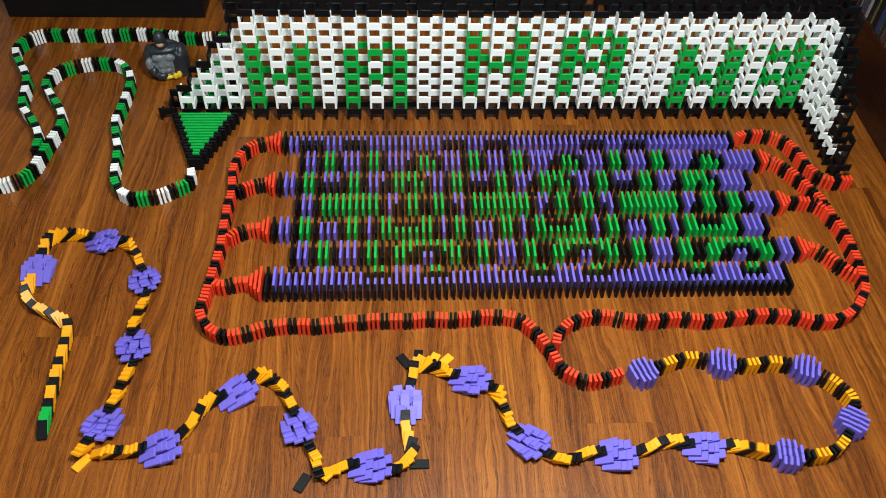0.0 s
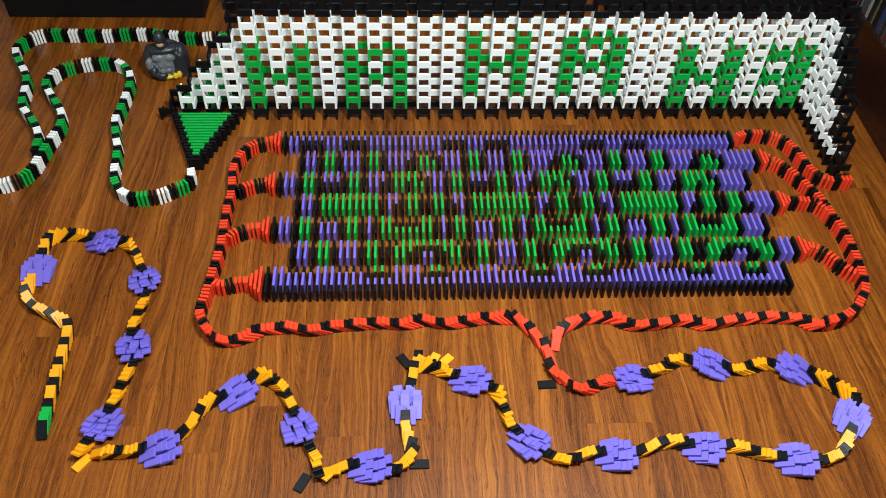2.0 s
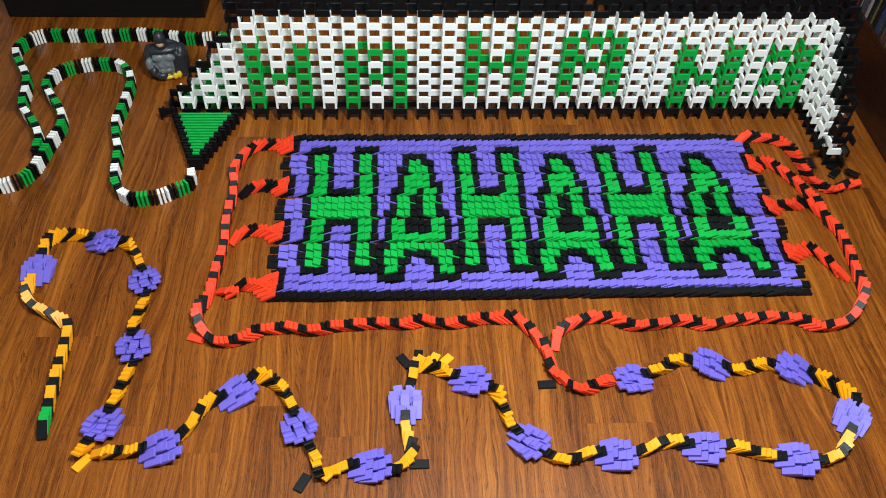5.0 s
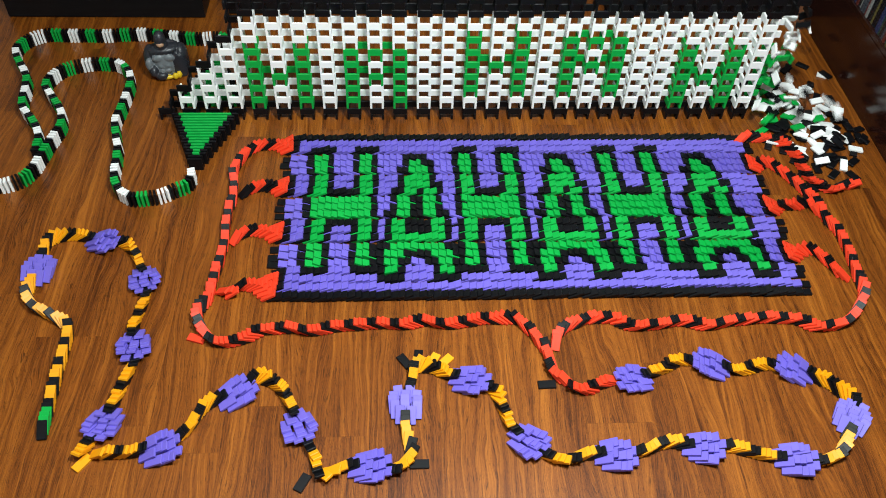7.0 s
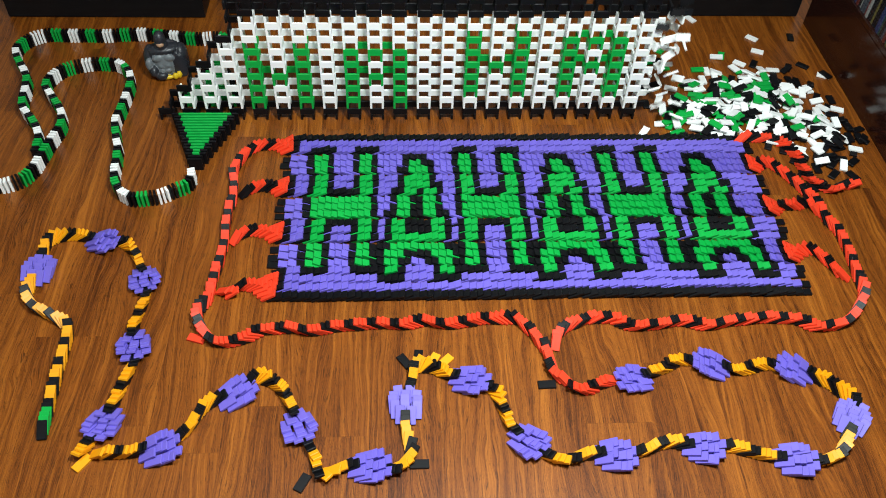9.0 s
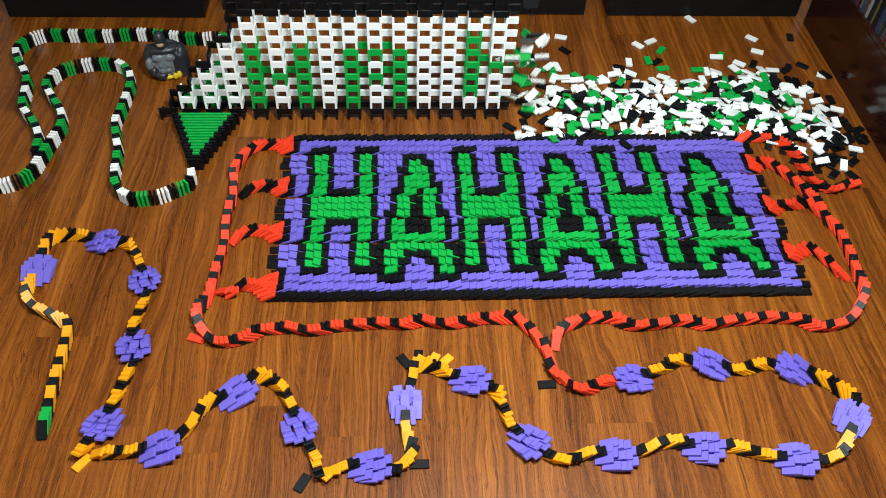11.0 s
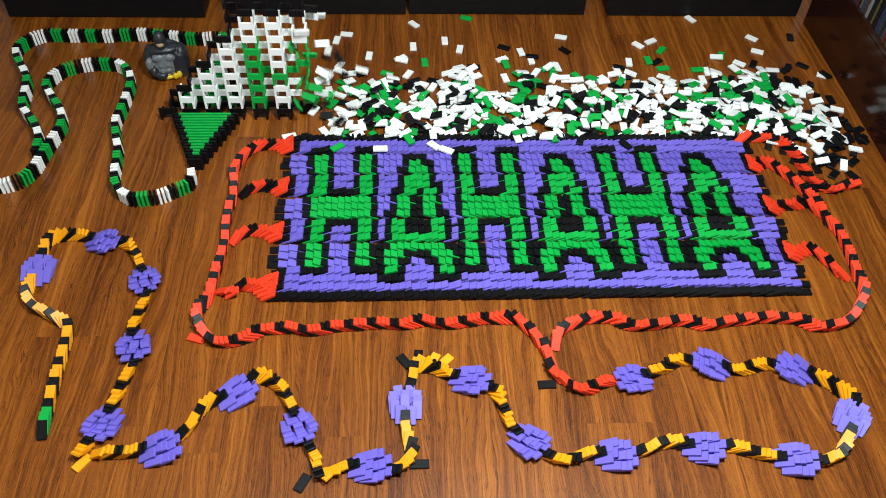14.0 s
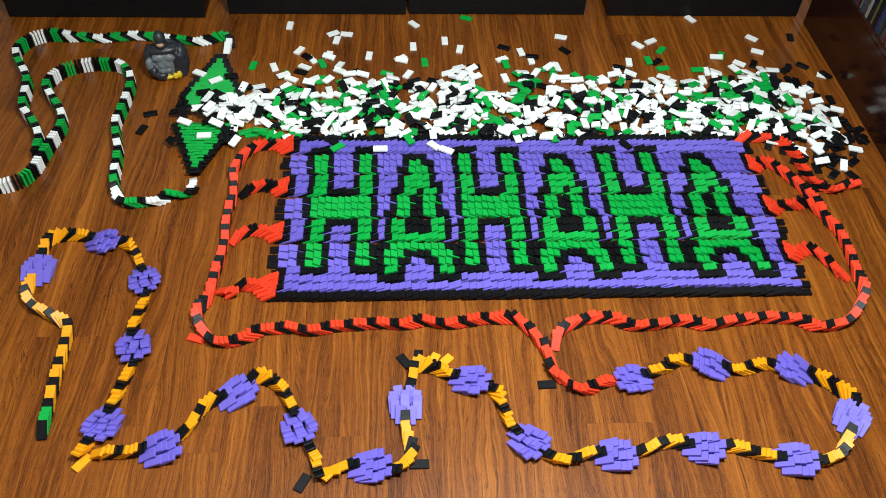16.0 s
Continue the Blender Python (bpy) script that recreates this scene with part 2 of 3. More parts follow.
def curve(points, step=0.004):
    """A smooth course through the points, evenly stepped: places and headings by length."""
    p = [Vector(q) for q in points]
    p = [2 * p[0] - p[1]] + p + [2 * p[-1] - p[-2]]
    out = []
    for a, b, c, d in zip(p, p[1:], p[2:], p[3:]):
        for k in range(16):
            u = k / 16
            out.append(0.5 * (2 * b + (c - a) * u + (2 * a - 5 * b + 4 * c - d) * u * u + (3 * b - a - 3 * c + d) * u ** 3))
    out.append(p[-2])
    length = [0.0]
    for a, b in zip(out, out[1:]):
        length.append(length[-1] + (b - a).length)
    xs, ys = [q.x for q in out], [q.y for q in out]

    def at(s):
        x, y = np.interp(s, length, xs), np.interp(s, length, ys)
        x2, y2 = np.interp(min(s + 0.012, length[-1]), length, xs), np.interp(min(s + 0.012, length[-1]), length, ys)
        x1, y1 = np.interp(max(s - 0.012, 0), length, xs), np.interp(max(s - 0.012, 0), length, ys)
        return float(x), float(y), math.degrees(math.atan2(y2 - y1, x2 - x1))
    return at, length[-1]


def nearest(at, total, x, y):
    best = min((k * 0.004 for k in range(int(total / 0.004) + 1)), key=lambda s: (at(s)[0] - x) ** 2 + (at(s)[1] - y) ** 2)
    return best


def domino_line(at, s0, s1, pattern, when, label, group, gap=0.0127, thrown=(), carry=0.0008):
    """Single dominoes in file along a course from length s0 to s1; when(s) is the time at which the wave comes by."""
    n = max(1, int(round((s1 - s0) / gap)))
    gap = (s1 - s0) / n
    x, y, _ = at(s0)
    line = group_of("domino_line", x, y, label, group)
    for i in range(n + 1):
        s = s0 + i * gap
        x, y, yaw = at(s)
        if when is not None and when(s) < -0.5 and abs(math.remainder(at(s + 0.012)[2] - at(s - 0.012)[2], 360)) > 75:
            continue
        side = jit.uniform(-0.0012, 0.0012)
        yaw += jit.uniform(-2.5, 2.5)
        x, y = x - side * math.sin(radians(yaw)), y + side * math.cos(radians(yaw))
        ob = domino(line, pattern[i % len(pattern)], tipped(x, y, yaw, 0))
        lean = rest_lean(gap * 1.08) + jit.uniform(-2, 2)
        drift, took = (0.0, 0.0), 0.15
        for px, py, tx, ty, turn in thrown:
            if math.hypot(px - x, py - y) < gap * 0.5:
                lean, took = 89.9, 0.3
                drift = (tx - x, ty - y)
                yaw += turn
        if when is not None:
            if when(s) > 0 and took < 0.2 and 0.03 < s < s1 - 0.012:
                # on a bend the push carries a domino on, outwards
                bend = math.remainder(at(s + 0.02)[2] - at(s - 0.02)[2], 360)
                out = max(-0.02, min(0.02, radians(bend) / 0.04 * carry))
                drift = (out * math.sin(radians(yaw)), -out * math.cos(radians(yaw)))
            fall(ob, x, y, yaw, lean, when(s), took, drift)
    return line


def domino_cluster(at, s, when, label, group):
    """A purple diamond of dominoes: files of two and three abreast across the course."""
    x, y, yaw = at(s)
    cl = group_of("domino_cluster", x, y, label, group)
    yaw += jit.uniform(-3, 3)
    c, d = math.cos(radians(yaw)), math.sin(radians(yaw))
    for k, count in enumerate((2, 3, 3, 3, 2)):
        u = (k - 2) * 0.0150
        for j in range(count):
            side = (j - (count - 1) / 2) * (WD + 0.0003)
            ahead = u + jit.uniform(-0.0005, 0.0005)
            xx, yy = x + ahead * c - side * d, y + ahead * d + side * c
            ob = domino(cl, "P", tipped(xx, yy, yaw, 0))
            out = side * jit.uniform(0.02, 0.28)
            on = jit.uniform(-0.002, 0.004)
            fall(ob, xx, yy, yaw + jit.uniform(-4, 4) + side * 200, rest_lean(0.0170) + jit.uniform(-4, 4), when(s + u), 0.15, (on * c - out * d, on * d + out * c))
    return cl


# the picture field: one tile of the pattern, back row first; black, purple, green
TILE = """KKKKKKKKKKKKKKKKKKKKKKK
PPPPPPPPPPPPPPPPPPPPPPP
KKKKPPPKKKKPPPPPPPPPPPP
KGGKPPPKGGKPPPPKKKKPPPP
KGGKPPPKGGKPPPPKGGKKPPP
KGGKPPPKGGKPPPKKGGGKPPP
KGGKPPPKGGKPPPKGGGGKPPP
KGGKPPPKGGKPPPKGGGGKKPP
KGGKKKKKGGKPPKKGGKGGKPP
KGGGGGGGGGKPPKGGKKGGKPP
KGGGGGGGGGKPPKGGKKGGKPP
KGGGGGGGGGKPKKGGKKGGKKP
KGGKKKKKGGKPKGGKKKKGGKP
KGGKPPPKGGKPKGGKKKKGGKP
KGGKPPPKGGKPKGGGGGGGGKP
KGGKPPPKGGKKKGGGGGGGGKK
KGGKPPPKGGKKGGGKKKKGGGK
KGGKPPPKGGKKGGKKPPKKGGK
KKKKPPPKKKKKGGKPPPPKGGK
PPPPPPPPPPPKKKKPPPPKKKK
PPPPPPPPPPPPPPPPPPPPPPP
KKKKKKKKKKKKKKKKKKKKKKK""".split()
PITCH, BAND = 0.02061, 0.10072
BAND_START = {1: 2.79, 2: 2.74, 3: 2.70, 4: 2.65, 5: 2.50, 6: 2.42, 7: 2.38}


def domino_row(r):
    band = min(7, r // 3 + 1)
    in_band = r - 3 * (band - 1)
    y = 4 * WD + (7 - band) * BAND - (in_band + 0.5) * WD
    back = band % 2 == 0
    spread = (0.020, 0.013, 0.0055, -0.002)[in_band + (0 if band == 7 else 1)]
    shift = 3 * PITCH if back else 0.0
    tile = TILE[r]
    edge = ("KKK" if r in (0, 21) else "KPP")
    keys = edge + tile * 3 + edge[::-1]
    tint = {0: "black", 21: "black"}.get(r, "black, purple and green")
    row = group_of("domino_row", shift, y, "long row of %s dominoes on the floor" % tint, "rows of the picture field")
    n = len(keys)
    ragged = jit.uniform(0.6, 1.2)
    for c, key in enumerate(keys):
        x = shift + c * PITCH + jit.uniform(-0.0006, 0.0006)
        yy = y + jit.uniform(-0.0003, 0.0003)
        yaw = (180 if back else 0) + jit.uniform(-1, 1)
        k = n - 1 - c if not back else c
        lean = rest_lean(PITCH) + jit.uniform(-1.2, 1.2)
        if k < 5:
            lean = (90, 80.5, 76, 73, 70.5)[k]
        wave = BAND_START[band] + (n - 1 - k) / 54.0 + jit.uniform(-0.01, 0.01)
        gone = (n - 1 - k) / (n - 1)
        slide = 0.008 if back else max(-0.001, -0.010 + 0.018 * gone)
        # with nothing to lean on, the last ones of a row are pushed out
        if k < 6:
            slide += (-1 if back else 1) * ((0.026, 0.018, 0.011, 0.006, 0.003, 0.001) if back else (0.020, 0.011, 0.005, 0.002, 0.0, 0.0))[k] * ragged
        ob = domino(row, key, tipped(x, yy, yaw, 0))
        fall(ob, x, yy, yaw + jit.gauss(0, 0.4), lean, wave, 0.14, (slide + jit.gauss(0, 0.0012), spread + jit.gauss(0, 0.0011)), 5.0)


for r in range(22):
    domino_row(r)

# fans of red dominoes that widen a line to the width of a band
def domino_fan(x, y, yaw, t, widths, label="fan of red dominoes widening towards the picture field"):
    fan = group_of("domino_fan", x, y, label, "red fans at the field's ends")
    for k, count in enumerate(widths):
        s = -(len(widths) - k) * 0.0125
        cx, cy = x + s * math.cos(radians(yaw)), y + s * math.sin(radians(yaw))
        for j in range(count):
            side = (j - (count - 1) / 2) * WD
            xx, yy = cx - side * math.sin(radians(yaw)), cy + side * math.cos(radians(yaw))
            ob = domino(fan, "R", tipped(xx, yy, yaw, 0))
            fall(ob, xx, yy, yaw + jit.uniform(-4, 4), 62 + jit.uniform(-4, 4), t + s / 1.1)


for b in range(1, 8):
    mid = 4 * WD + (7 - b) * BAND - (1.5 if b < 7 else 2.0) * WD
    widths = (1, 2, 3) if b < 7 else (1, 2, 3, 4)
    if b % 2:
        domino_fan(-0.006, mid, 0, BAND_START[b], widths)
    else:
        domino_fan(77 * PITCH + 0.006, mid, 180, BAND_START[b], widths)

# ---- the red lines ----
RED = "RRRKK"
RED_LABEL = "winding line of red and black plastic dominoes on the floor"
RED_GROUP = "red and black lines"
TRUNK = [(0.965, -0.286), (0.923, -0.297), (0.881, -0.305), (0.842, -0.292), (0.811, -0.266), (0.793, -0.226), (0.785, -0.198)]
LEFT = [(0.777, -0.187), (0.759, -0.152), (0.74, -0.125), (0.715, -0.099), (0.681, -0.088), (0.636, -0.083), (0.588, -0.087), (0.525, -0.093), (0.462, -0.088), (0.399, -0.093), (0.336, -0.092), (0.273, -0.095), (0.211, -0.1), (0.15, -0.108), (0.103, -0.105), (0.057, -0.105), (0.011, -0.111), (-0.033, -0.128), (-0.077, -0.138), (-0.116, -0.132), (-0.15, -0.105), (-0.171, -0.069), (-0.173, -0.036), (-0.167, -0.003), (-0.163, 0.036), (-0.16, 0.074), (-0.154, 0.121), (-0.151, 0.161), (-0.149, 0.206), (-0.15, 0.252), (-0.151, 0.3), (-0.151, 0.349), (-0.147, 0.399), (-0.149, 0.463), (-0.155, 0.508), (-0.149, 0.562), (-0.132, 0.607), (-0.105, 0.64), (-0.074, 0.656), (-0.047, 0.662)]
RIGHT = [(0.805, -0.187), (0.811, -0.161), (0.835, -0.13), (0.865, -0.109), (0.907, -0.092), (0.964, -0.089), (1.018, -0.104), (1.082, -0.107), (1.164, -0.101), (1.243, -0.11), (1.327, -0.1), (1.411, -0.093), (1.492, -0.098), (1.551, -0.116), (1.618, -0.115), (1.674, -0.087), (1.719, -0.041), (1.744, 0.006), (1.753, 0.056), (1.759, 0.112), (1.763, 0.17), (1.761, 0.234), (1.749, 0.291), (1.74, 0.36), (1.719, 0.421), (1.696, 0.475), (1.672, 0.517), (1.645, 0.548), (1.630, 0.556)]
at_trunk, n_trunk = curve(TRUNK)
at_left, n_left = curve(LEFT)
at_right, n_right = curve(RIGHT)
t_trunk = lambda s: 0.95 + s / 1.3
t_left = lambda s: 1.13 + s / 1.22
t_right = lambda s: 1.13 + s / 1.05
domino_line(at_trunk, 0.0, n_trunk, RED, t_trunk, RED_LABEL, RED_GROUP, thrown=[(*at_trunk(n_trunk * 9 / round(n_trunk / 0.0127))[:2], 0.797, -0.294, 25)], carry=0.0011)
domino_line(at_left, 0.0, n_left * 0.6, RED, t_left, RED_LABEL, RED_GROUP, thrown=[(-0.118, -0.132, -0.152, -0.135, 10)])
domino_line(at_left, n_left * 0.6 + 0.0127, n_left, RED, t_left, RED_LABEL, RED_GROUP)
domino_line(at_right, 0.0, n_right / 2, RED, t_right, RED_LABEL, RED_GROUP)
domino_line(at_right, n_right / 2 + 0.0127, n_right, RED, t_right, RED_LABEL, RED_GROUP)


def feeder(points, at, total, when, pattern="KKRRRKK"):
    s = nearest(at, total, *points[0])
    start = when(s)
    course, n = curve(points)
    domino_line(course, 0.014, n, pattern, lambda u: start + u / 1.1, "short branch line of red and black dominoes", "branch lines")


feeder([(-0.158, 0.048), (-0.129, 0.035), (-0.1, 0.043), (-0.075, 0.047), (-0.063, 0.048)], at_left, n_left, t_left, "RRRKK")
feeder([(-0.138, 0.21), (-0.123, 0.229), (-0.1, 0.247), (-0.076, 0.257), (-0.050, 0.260)], at_left, n_left, t_left, "RRRKK")
feeder([(-0.138, 0.416), (-0.122, 0.429), (-0.097, 0.445), (-0.071, 0.456), (-0.050, 0.460)], at_left, n_left, t_left)
feeder([(1.742, 0.045), (1.718, 0.063), (1.696, 0.099), (1.675, 0.130), (1.655, 0.152), (1.640, 0.158)], at_right, n_right, t_right, "RRRKK")
feeder([(1.751, 0.309), (1.734, 0.329), (1.716, 0.352), (1.678, 0.359), (1.643, 0.361)], at_right, n_right, t_right, "RRRKK")
EXIT = [(1.545, 0.668), (1.575, 0.686), (1.61, 0.692), (1.66, 0.688), (1.703, 0.667), (1.73, 0.625), (1.742, 0.573), (1.752, 0.516), (1.769, 0.48), (1.798, 0.455), (1.837, 0.455), (1.871, 0.455)]
at_exit, n_exit = curve(EXIT)
domino_line(at_exit, 0.012, n_exit, RED, lambda s: 4.2 + s / 1.1, RED_LABEL, RED_GROUP)

# ---- the purple and yellow snake in front, mostly fallen before the start ----
SNAKE_A = [(-0.509, -0.442), (-0.512, -0.379), (-0.516, -0.305), (-0.52, -0.218), (-0.522, -0.136), (-0.534, -0.088), (-0.578, -0.052), (-0.634, -0.018), (-0.668, 0.023), (-0.672, 0.065), (-0.667, 0.107), (-0.67, 0.179), (-0.662, 0.234), (-0.601, 0.256), (-0.512, 0.232), (-0.453, 0.226), (-0.401, 0.176), (-0.362, 0.092), (-0.343, 0.028), (-0.351, -0.072), (-0.342, -0.139), (-0.331, -0.195), (-0.345, -0.283), (-0.366, -0.383), (-0.389, -0.441)]
SNAKE_B = [(-0.394, -0.468), (-0.338, -0.474), (-0.271, -0.471), (-0.218, -0.462), (-0.163, -0.419), (-0.119, -0.344), (-0.058, -0.315), (-0.005, -0.268), (0.048, -0.283), (0.086, -0.332), (0.12, -0.405), (0.156, -0.474), (0.18, -0.531), (0.228, -0.526), (0.294, -0.525), (0.352, -0.533), (0.393, -0.506), (0.397, -0.472), (0.393, -0.433), (0.392, -0.359), (0.406, -0.299), (0.419, -0.246)]
SNAKE_C = [(0.457, -0.242), (0.502, -0.261), (0.558, -0.28), (0.616, -0.309), (0.638, -0.356), (0.658, -0.411), (0.696, -0.461), (0.738, -0.5), (0.786, -0.516), (0.844, -0.505), (0.91, -0.51), (0.973, -0.502), (1.05, -0.48), (1.134, -0.494), (1.206, -0.495), (1.275, -0.515), (1.335, -0.529), (1.405, -0.535), (1.46, -0.524), (1.5, -0.493), (1.539, -0.442), (1.563, -0.388), (1.55, -0.348), (1.522, -0.312), (1.472, -0.276), (1.392, -0.256), (1.312, -0.262), (1.248, -0.252), (1.163, -0.237), (1.097, -0.254), (1.025, -0.28), (0.978, -0.286)]
CLUSTERS = [(-0.668, 0.114), (-0.512, 0.232), (-0.361, 0.088), (-0.341, -0.143), (-0.366, -0.383), (-0.218, -0.462), (-0.051, -0.312), (0.12, -0.405), (0.294, -0.525), (0.392, -0.359), (0.558, -0.28), (0.696, -0.461), (0.91, -0.51), (1.134, -0.494), (1.343, -0.53), (1.539, -0.442), (1.472, -0.276), (1.248, -0.252), (1.025, -0.28)]
at_snake, n_snake = curve(SNAKE_A + SNAKE_B + SNAKE_C)
front = nearest(at_snake, n_snake, 1.335, -0.529)
t_snake = lambda s: (s - front) / ((n_snake - front) / 0.97)
SNAKE_LABEL = "short line of yellow and black plastic dominoes on the floor"
edge = 0.0
for i, (cx, cy) in enumerate(CLUSTERS):
    s = nearest(at_snake, n_snake, cx, cy) - (0.018 if i < 14 else 0.0)
    pattern = "KKGGG" + "KKYYY" * 20 if i == 0 else "KKYYY"
    stop = s - 0.030 - 0.014
    # every line begins and ends with two black ones
    count = min((7, 12, 17, 22, 27, 32), key=lambda c: abs(c - 1 - (stop - edge) / 0.0127)) if i else 1 + round((stop - edge) / 0.0127)
    domino_line(at_snake, edge, stop, pattern, t_snake, SNAKE_LABEL, "yellow and black lines", (stop - edge) / (count - 1))
    domino_cluster(at_snake, s, t_snake, "diamond cluster of purple plastic dominoes on the floor", "purple clusters")
    edge = s + 0.030 + 0.015

# stray dominoes thrown off at the sharp corners
for key, x, y, turn in (("Y", -0.396, -0.494, 55), ("K", 0.140, -0.560, 62), ("K", 0.424, -0.518, 0), ("K", 0.391, -0.213, 125), ("K", 0.428, -0.201, 85), ("Y", 0.468, -0.211, 60), ("Y", 0.501, -0.215, 45)):
    ob = new("domino", DOMINO[key])
    ob.matrix_basis = pose(x, y, TH / 2, 0, 0, turn) @ pose(0, 0, 0, 0, 90, 0)
    tagged(ob, "single %s plastic domino lying flat on the floor" % {"Y": "yellow", "K": "black"}[key], "domino", "stray dominoes")

# ---- the white and green lines ----
PALE = "WWWKKGGGKK"
PALE_LABEL = "winding line of white, green and black plastic dominoes"
NEAR_LINE = [(-0.288, 0.515), (-0.283, 0.49), (-0.294, 0.456), (-0.327, 0.439), (-0.366, 0.413), (-0.433, 0.399), (-0.475, 0.409), (-0.509, 0.448), (-0.529, 0.505), (-0.536, 0.573), (-0.546, 0.637), (-0.566, 0.7), (-0.582, 0.775), (-0.578, 0.836), (-0.575, 0.915), (-0.576, 0.987), (-0.598, 1.054), (-0.64, 1.099), (-0.687, 1.11), (-0.738, 1.109), (-0.786, 1.099), (-0.83, 1.074), (-0.862, 1.027), (-0.867, 0.963), (-0.832, 0.908), (-0.798, 0.858), (-0.771, 0.805), (-0.759, 0.745), (-0.768, 0.695), (-0.775, 0.65), (-0.783, 0.588), (-0.791, 0.539), (-0.814, 0.494), (-0.85, 0.469), (-0.907, 0.456)]
FAR_LINE = [(-0.272, 1.205), (-0.268, 1.245), (-0.285, 1.275), (-0.315, 1.281), (-0.362, 1.275), (-0.416, 1.278), (-0.482, 1.286), (-0.548, 1.297), (-0.613, 1.304), (-0.676, 1.3), (-0.738, 1.292), (-0.802, 1.295), (-0.865, 1.294), (-0.93, 1.298), (-0.979, 1.286), (-1.016, 1.252), (-1.034, 1.201), (-1.021, 1.144), (-0.983, 1.081), (-0.947, 1.013), (-0.931, 0.941), (-0.924, 0.883), (-0.906, 0.833), (-0.867, 0.784), (-0.833, 0.731), (-0.812, 0.681), (-0.808, 0.638), (-0.806, 0.612)]
for pts, t0 in ((NEAR_LINE, 15.60), (FAR_LINE, 15.28)):
    at, n = curve(pts)
    domino_line(at, 0.0, n / 2, PALE, lambda s: t0 + s / 1.05, PALE_LABEL, "white and green lines")
    domino_line(at, n / 2 + 0.0127, n, PALE, lambda s: t0 + s / 1.05, PALE_LABEL, "white and green lines")


# ---- the green triangles before and behind the wall's foot ----
def domino_triangle(y0, way, t0):
    tri = group_of("domino_triangle", -0.29, y0, "triangle of green dominoes edged with black ones", "green triangles")
    rows = 17
    for k in range(rows):
        y = y0 + way * k * 0.0145
        count = max(0, int(round(8 * (1 - k / (rows - 2.0)))))
        for j in range(count + 2):
            x = -0.283 + (j - (count + 1) / 2) * WD * 0.93
            key = "K" if j in (0, count + 1) else "G"
            yaw = 90 * way
            ob = domino(tri, key, tipped(x, y, yaw, 0))
            fall(ob, x, y, yaw + jit.uniform(-2, 2), 58 + jit.uniform(-2, 2), t0 + k * 0.0145 / 1.0)


domino_triangle(0.795, -1, 15.33)
domino_triangle(0.895, 1, 15.02)

# ---- the standing wall ----
WALL_X, WALL_Y, STEP = -0.0984, 0.8175, 0.081
GREEN = {}
for first, base in ((0, 1), (9, 2), (18, 1)):
    GREEN[first] = GREEN[first + 2] = set(range(base, base + 5))
    GREEN[first + 1] = {base + 2}
for first, base in ((4, 1), (13, 2)):
    GREEN[first] = GREEN[first + 2] = set(range(base, base + 5))
    GREEN[first + 1] = {base + 2, base + 4}
GREEN[22], GREEN[23] = {3, 5}, set(range(1, 6))
LOOSE = []


def domino_tower(x, y, turn, levels, white, green, link, t, tall=False, stilt=(0, ())):
    """Legs on their long edges carry cross pieces, level upon level; link pieces join it to the next tower at the back.

    link: how many levels of link pieces, up to which level they are white, and which are green.
    stilt: on which side single legs go on up, and at which levels.
    """
    tower = group_of("domino_tower", x, y, "openwork tower of stacked white, green and black dominoes", "towers of the domino wall")
    base = pose(x, y, 0, 0, 0, turn)

    def piece(lv, key, m):
        LOOSE.append((t + lv * 0.012 + jit.uniform(0, 0.14), domino(tower, key, m, WALL_DOMINO), m))

    for lv in range(10):
        key = "K" if lv == 0 or lv > white else ("G" if lv in green else "W")
        legkey = "W" if lv == white + 1 and white > 0 and turn == 0 else "G" if lv - 1 in green and len(green) > 3 and tall else key
        z = lv * 2 * WALL_WD
        w = jit.uniform(-0.0006, 0.0006)
        for sx in (-1, 1):
            if lv < levels or (sx == stilt[0] and lv in stilt[1]):
                piece(lv, legkey, base @ pose(sx * 0.02025 + w, 0.024, z + WALL_WD / 2) @ LEG)
        if lv < levels:
            piece(lv, key, base @ pose(w + jit.uniform(-0.0006, 0.0006), TH / 2 + jit.uniform(-0.0006, 0.0006), z + 1.5 * WALL_WD) @ BLOCK)
        if link is not None and lv < link[0]:
            key = "K" if lv == 0 or lv > link[1] else ("G" if lv in link[2] else "W")
            piece(lv, key, base @ pose(STEP / 2, 0.048 - TH / 2, z + 1.5 * WALL_WD) @ BLOCK)


FRONT_X = (-4, -3, -2, -1, 0, 1, 6, 8, 17, 21, 22, 23)
FRONT_T = (15.32, 15.20, 15.02, 14.78, 14.50, 14.20, 12.28, 11.62, 8.72, 7.05, 6.75, 6.42)
for i in range(-4, 24):
    white = 7 if i >= 0 else 2 * (4 + i) - 1
    mine, other = GREEN.get(i, set()), GREEN.get(i + 1, set())
    both = {1, 2, 3, 4, 5} if i == 21 else mine & other
    link, stilt = None, (0, ())
    if i >= 0:
        link = (10, 7, both)
    elif i < 0:
        # the stepped end: each link column is as high as the next, higher tower
        top = 10 if i == -1 else white + 3
        link, stilt = (top, white + 1, both), (1, range(white + 2, top))
    domino_tower(WALL_X + i * STEP, WALL_Y, 0, 10 if i >= 0 else white + 2, white, mine, link, float(np.interp(i, FRONT_X, FRONT_T)), i in (0, 2, 9, 11, 18, 20, 23), stilt)
# round the corner it steps down towards the field
for k, (white, t) in enumerate(((7, 6.1), (5, 5.9), (3, 5.5), (1, 5.1), (-1, 4.75))):
    domino_tower(1.828, 0.835 - k * STEP, -90, white + 3, white, set(), (white + 2, 0, set()) if k < 4 else None, t, False, (-1, range(white + 3, min(10, white + 4))))

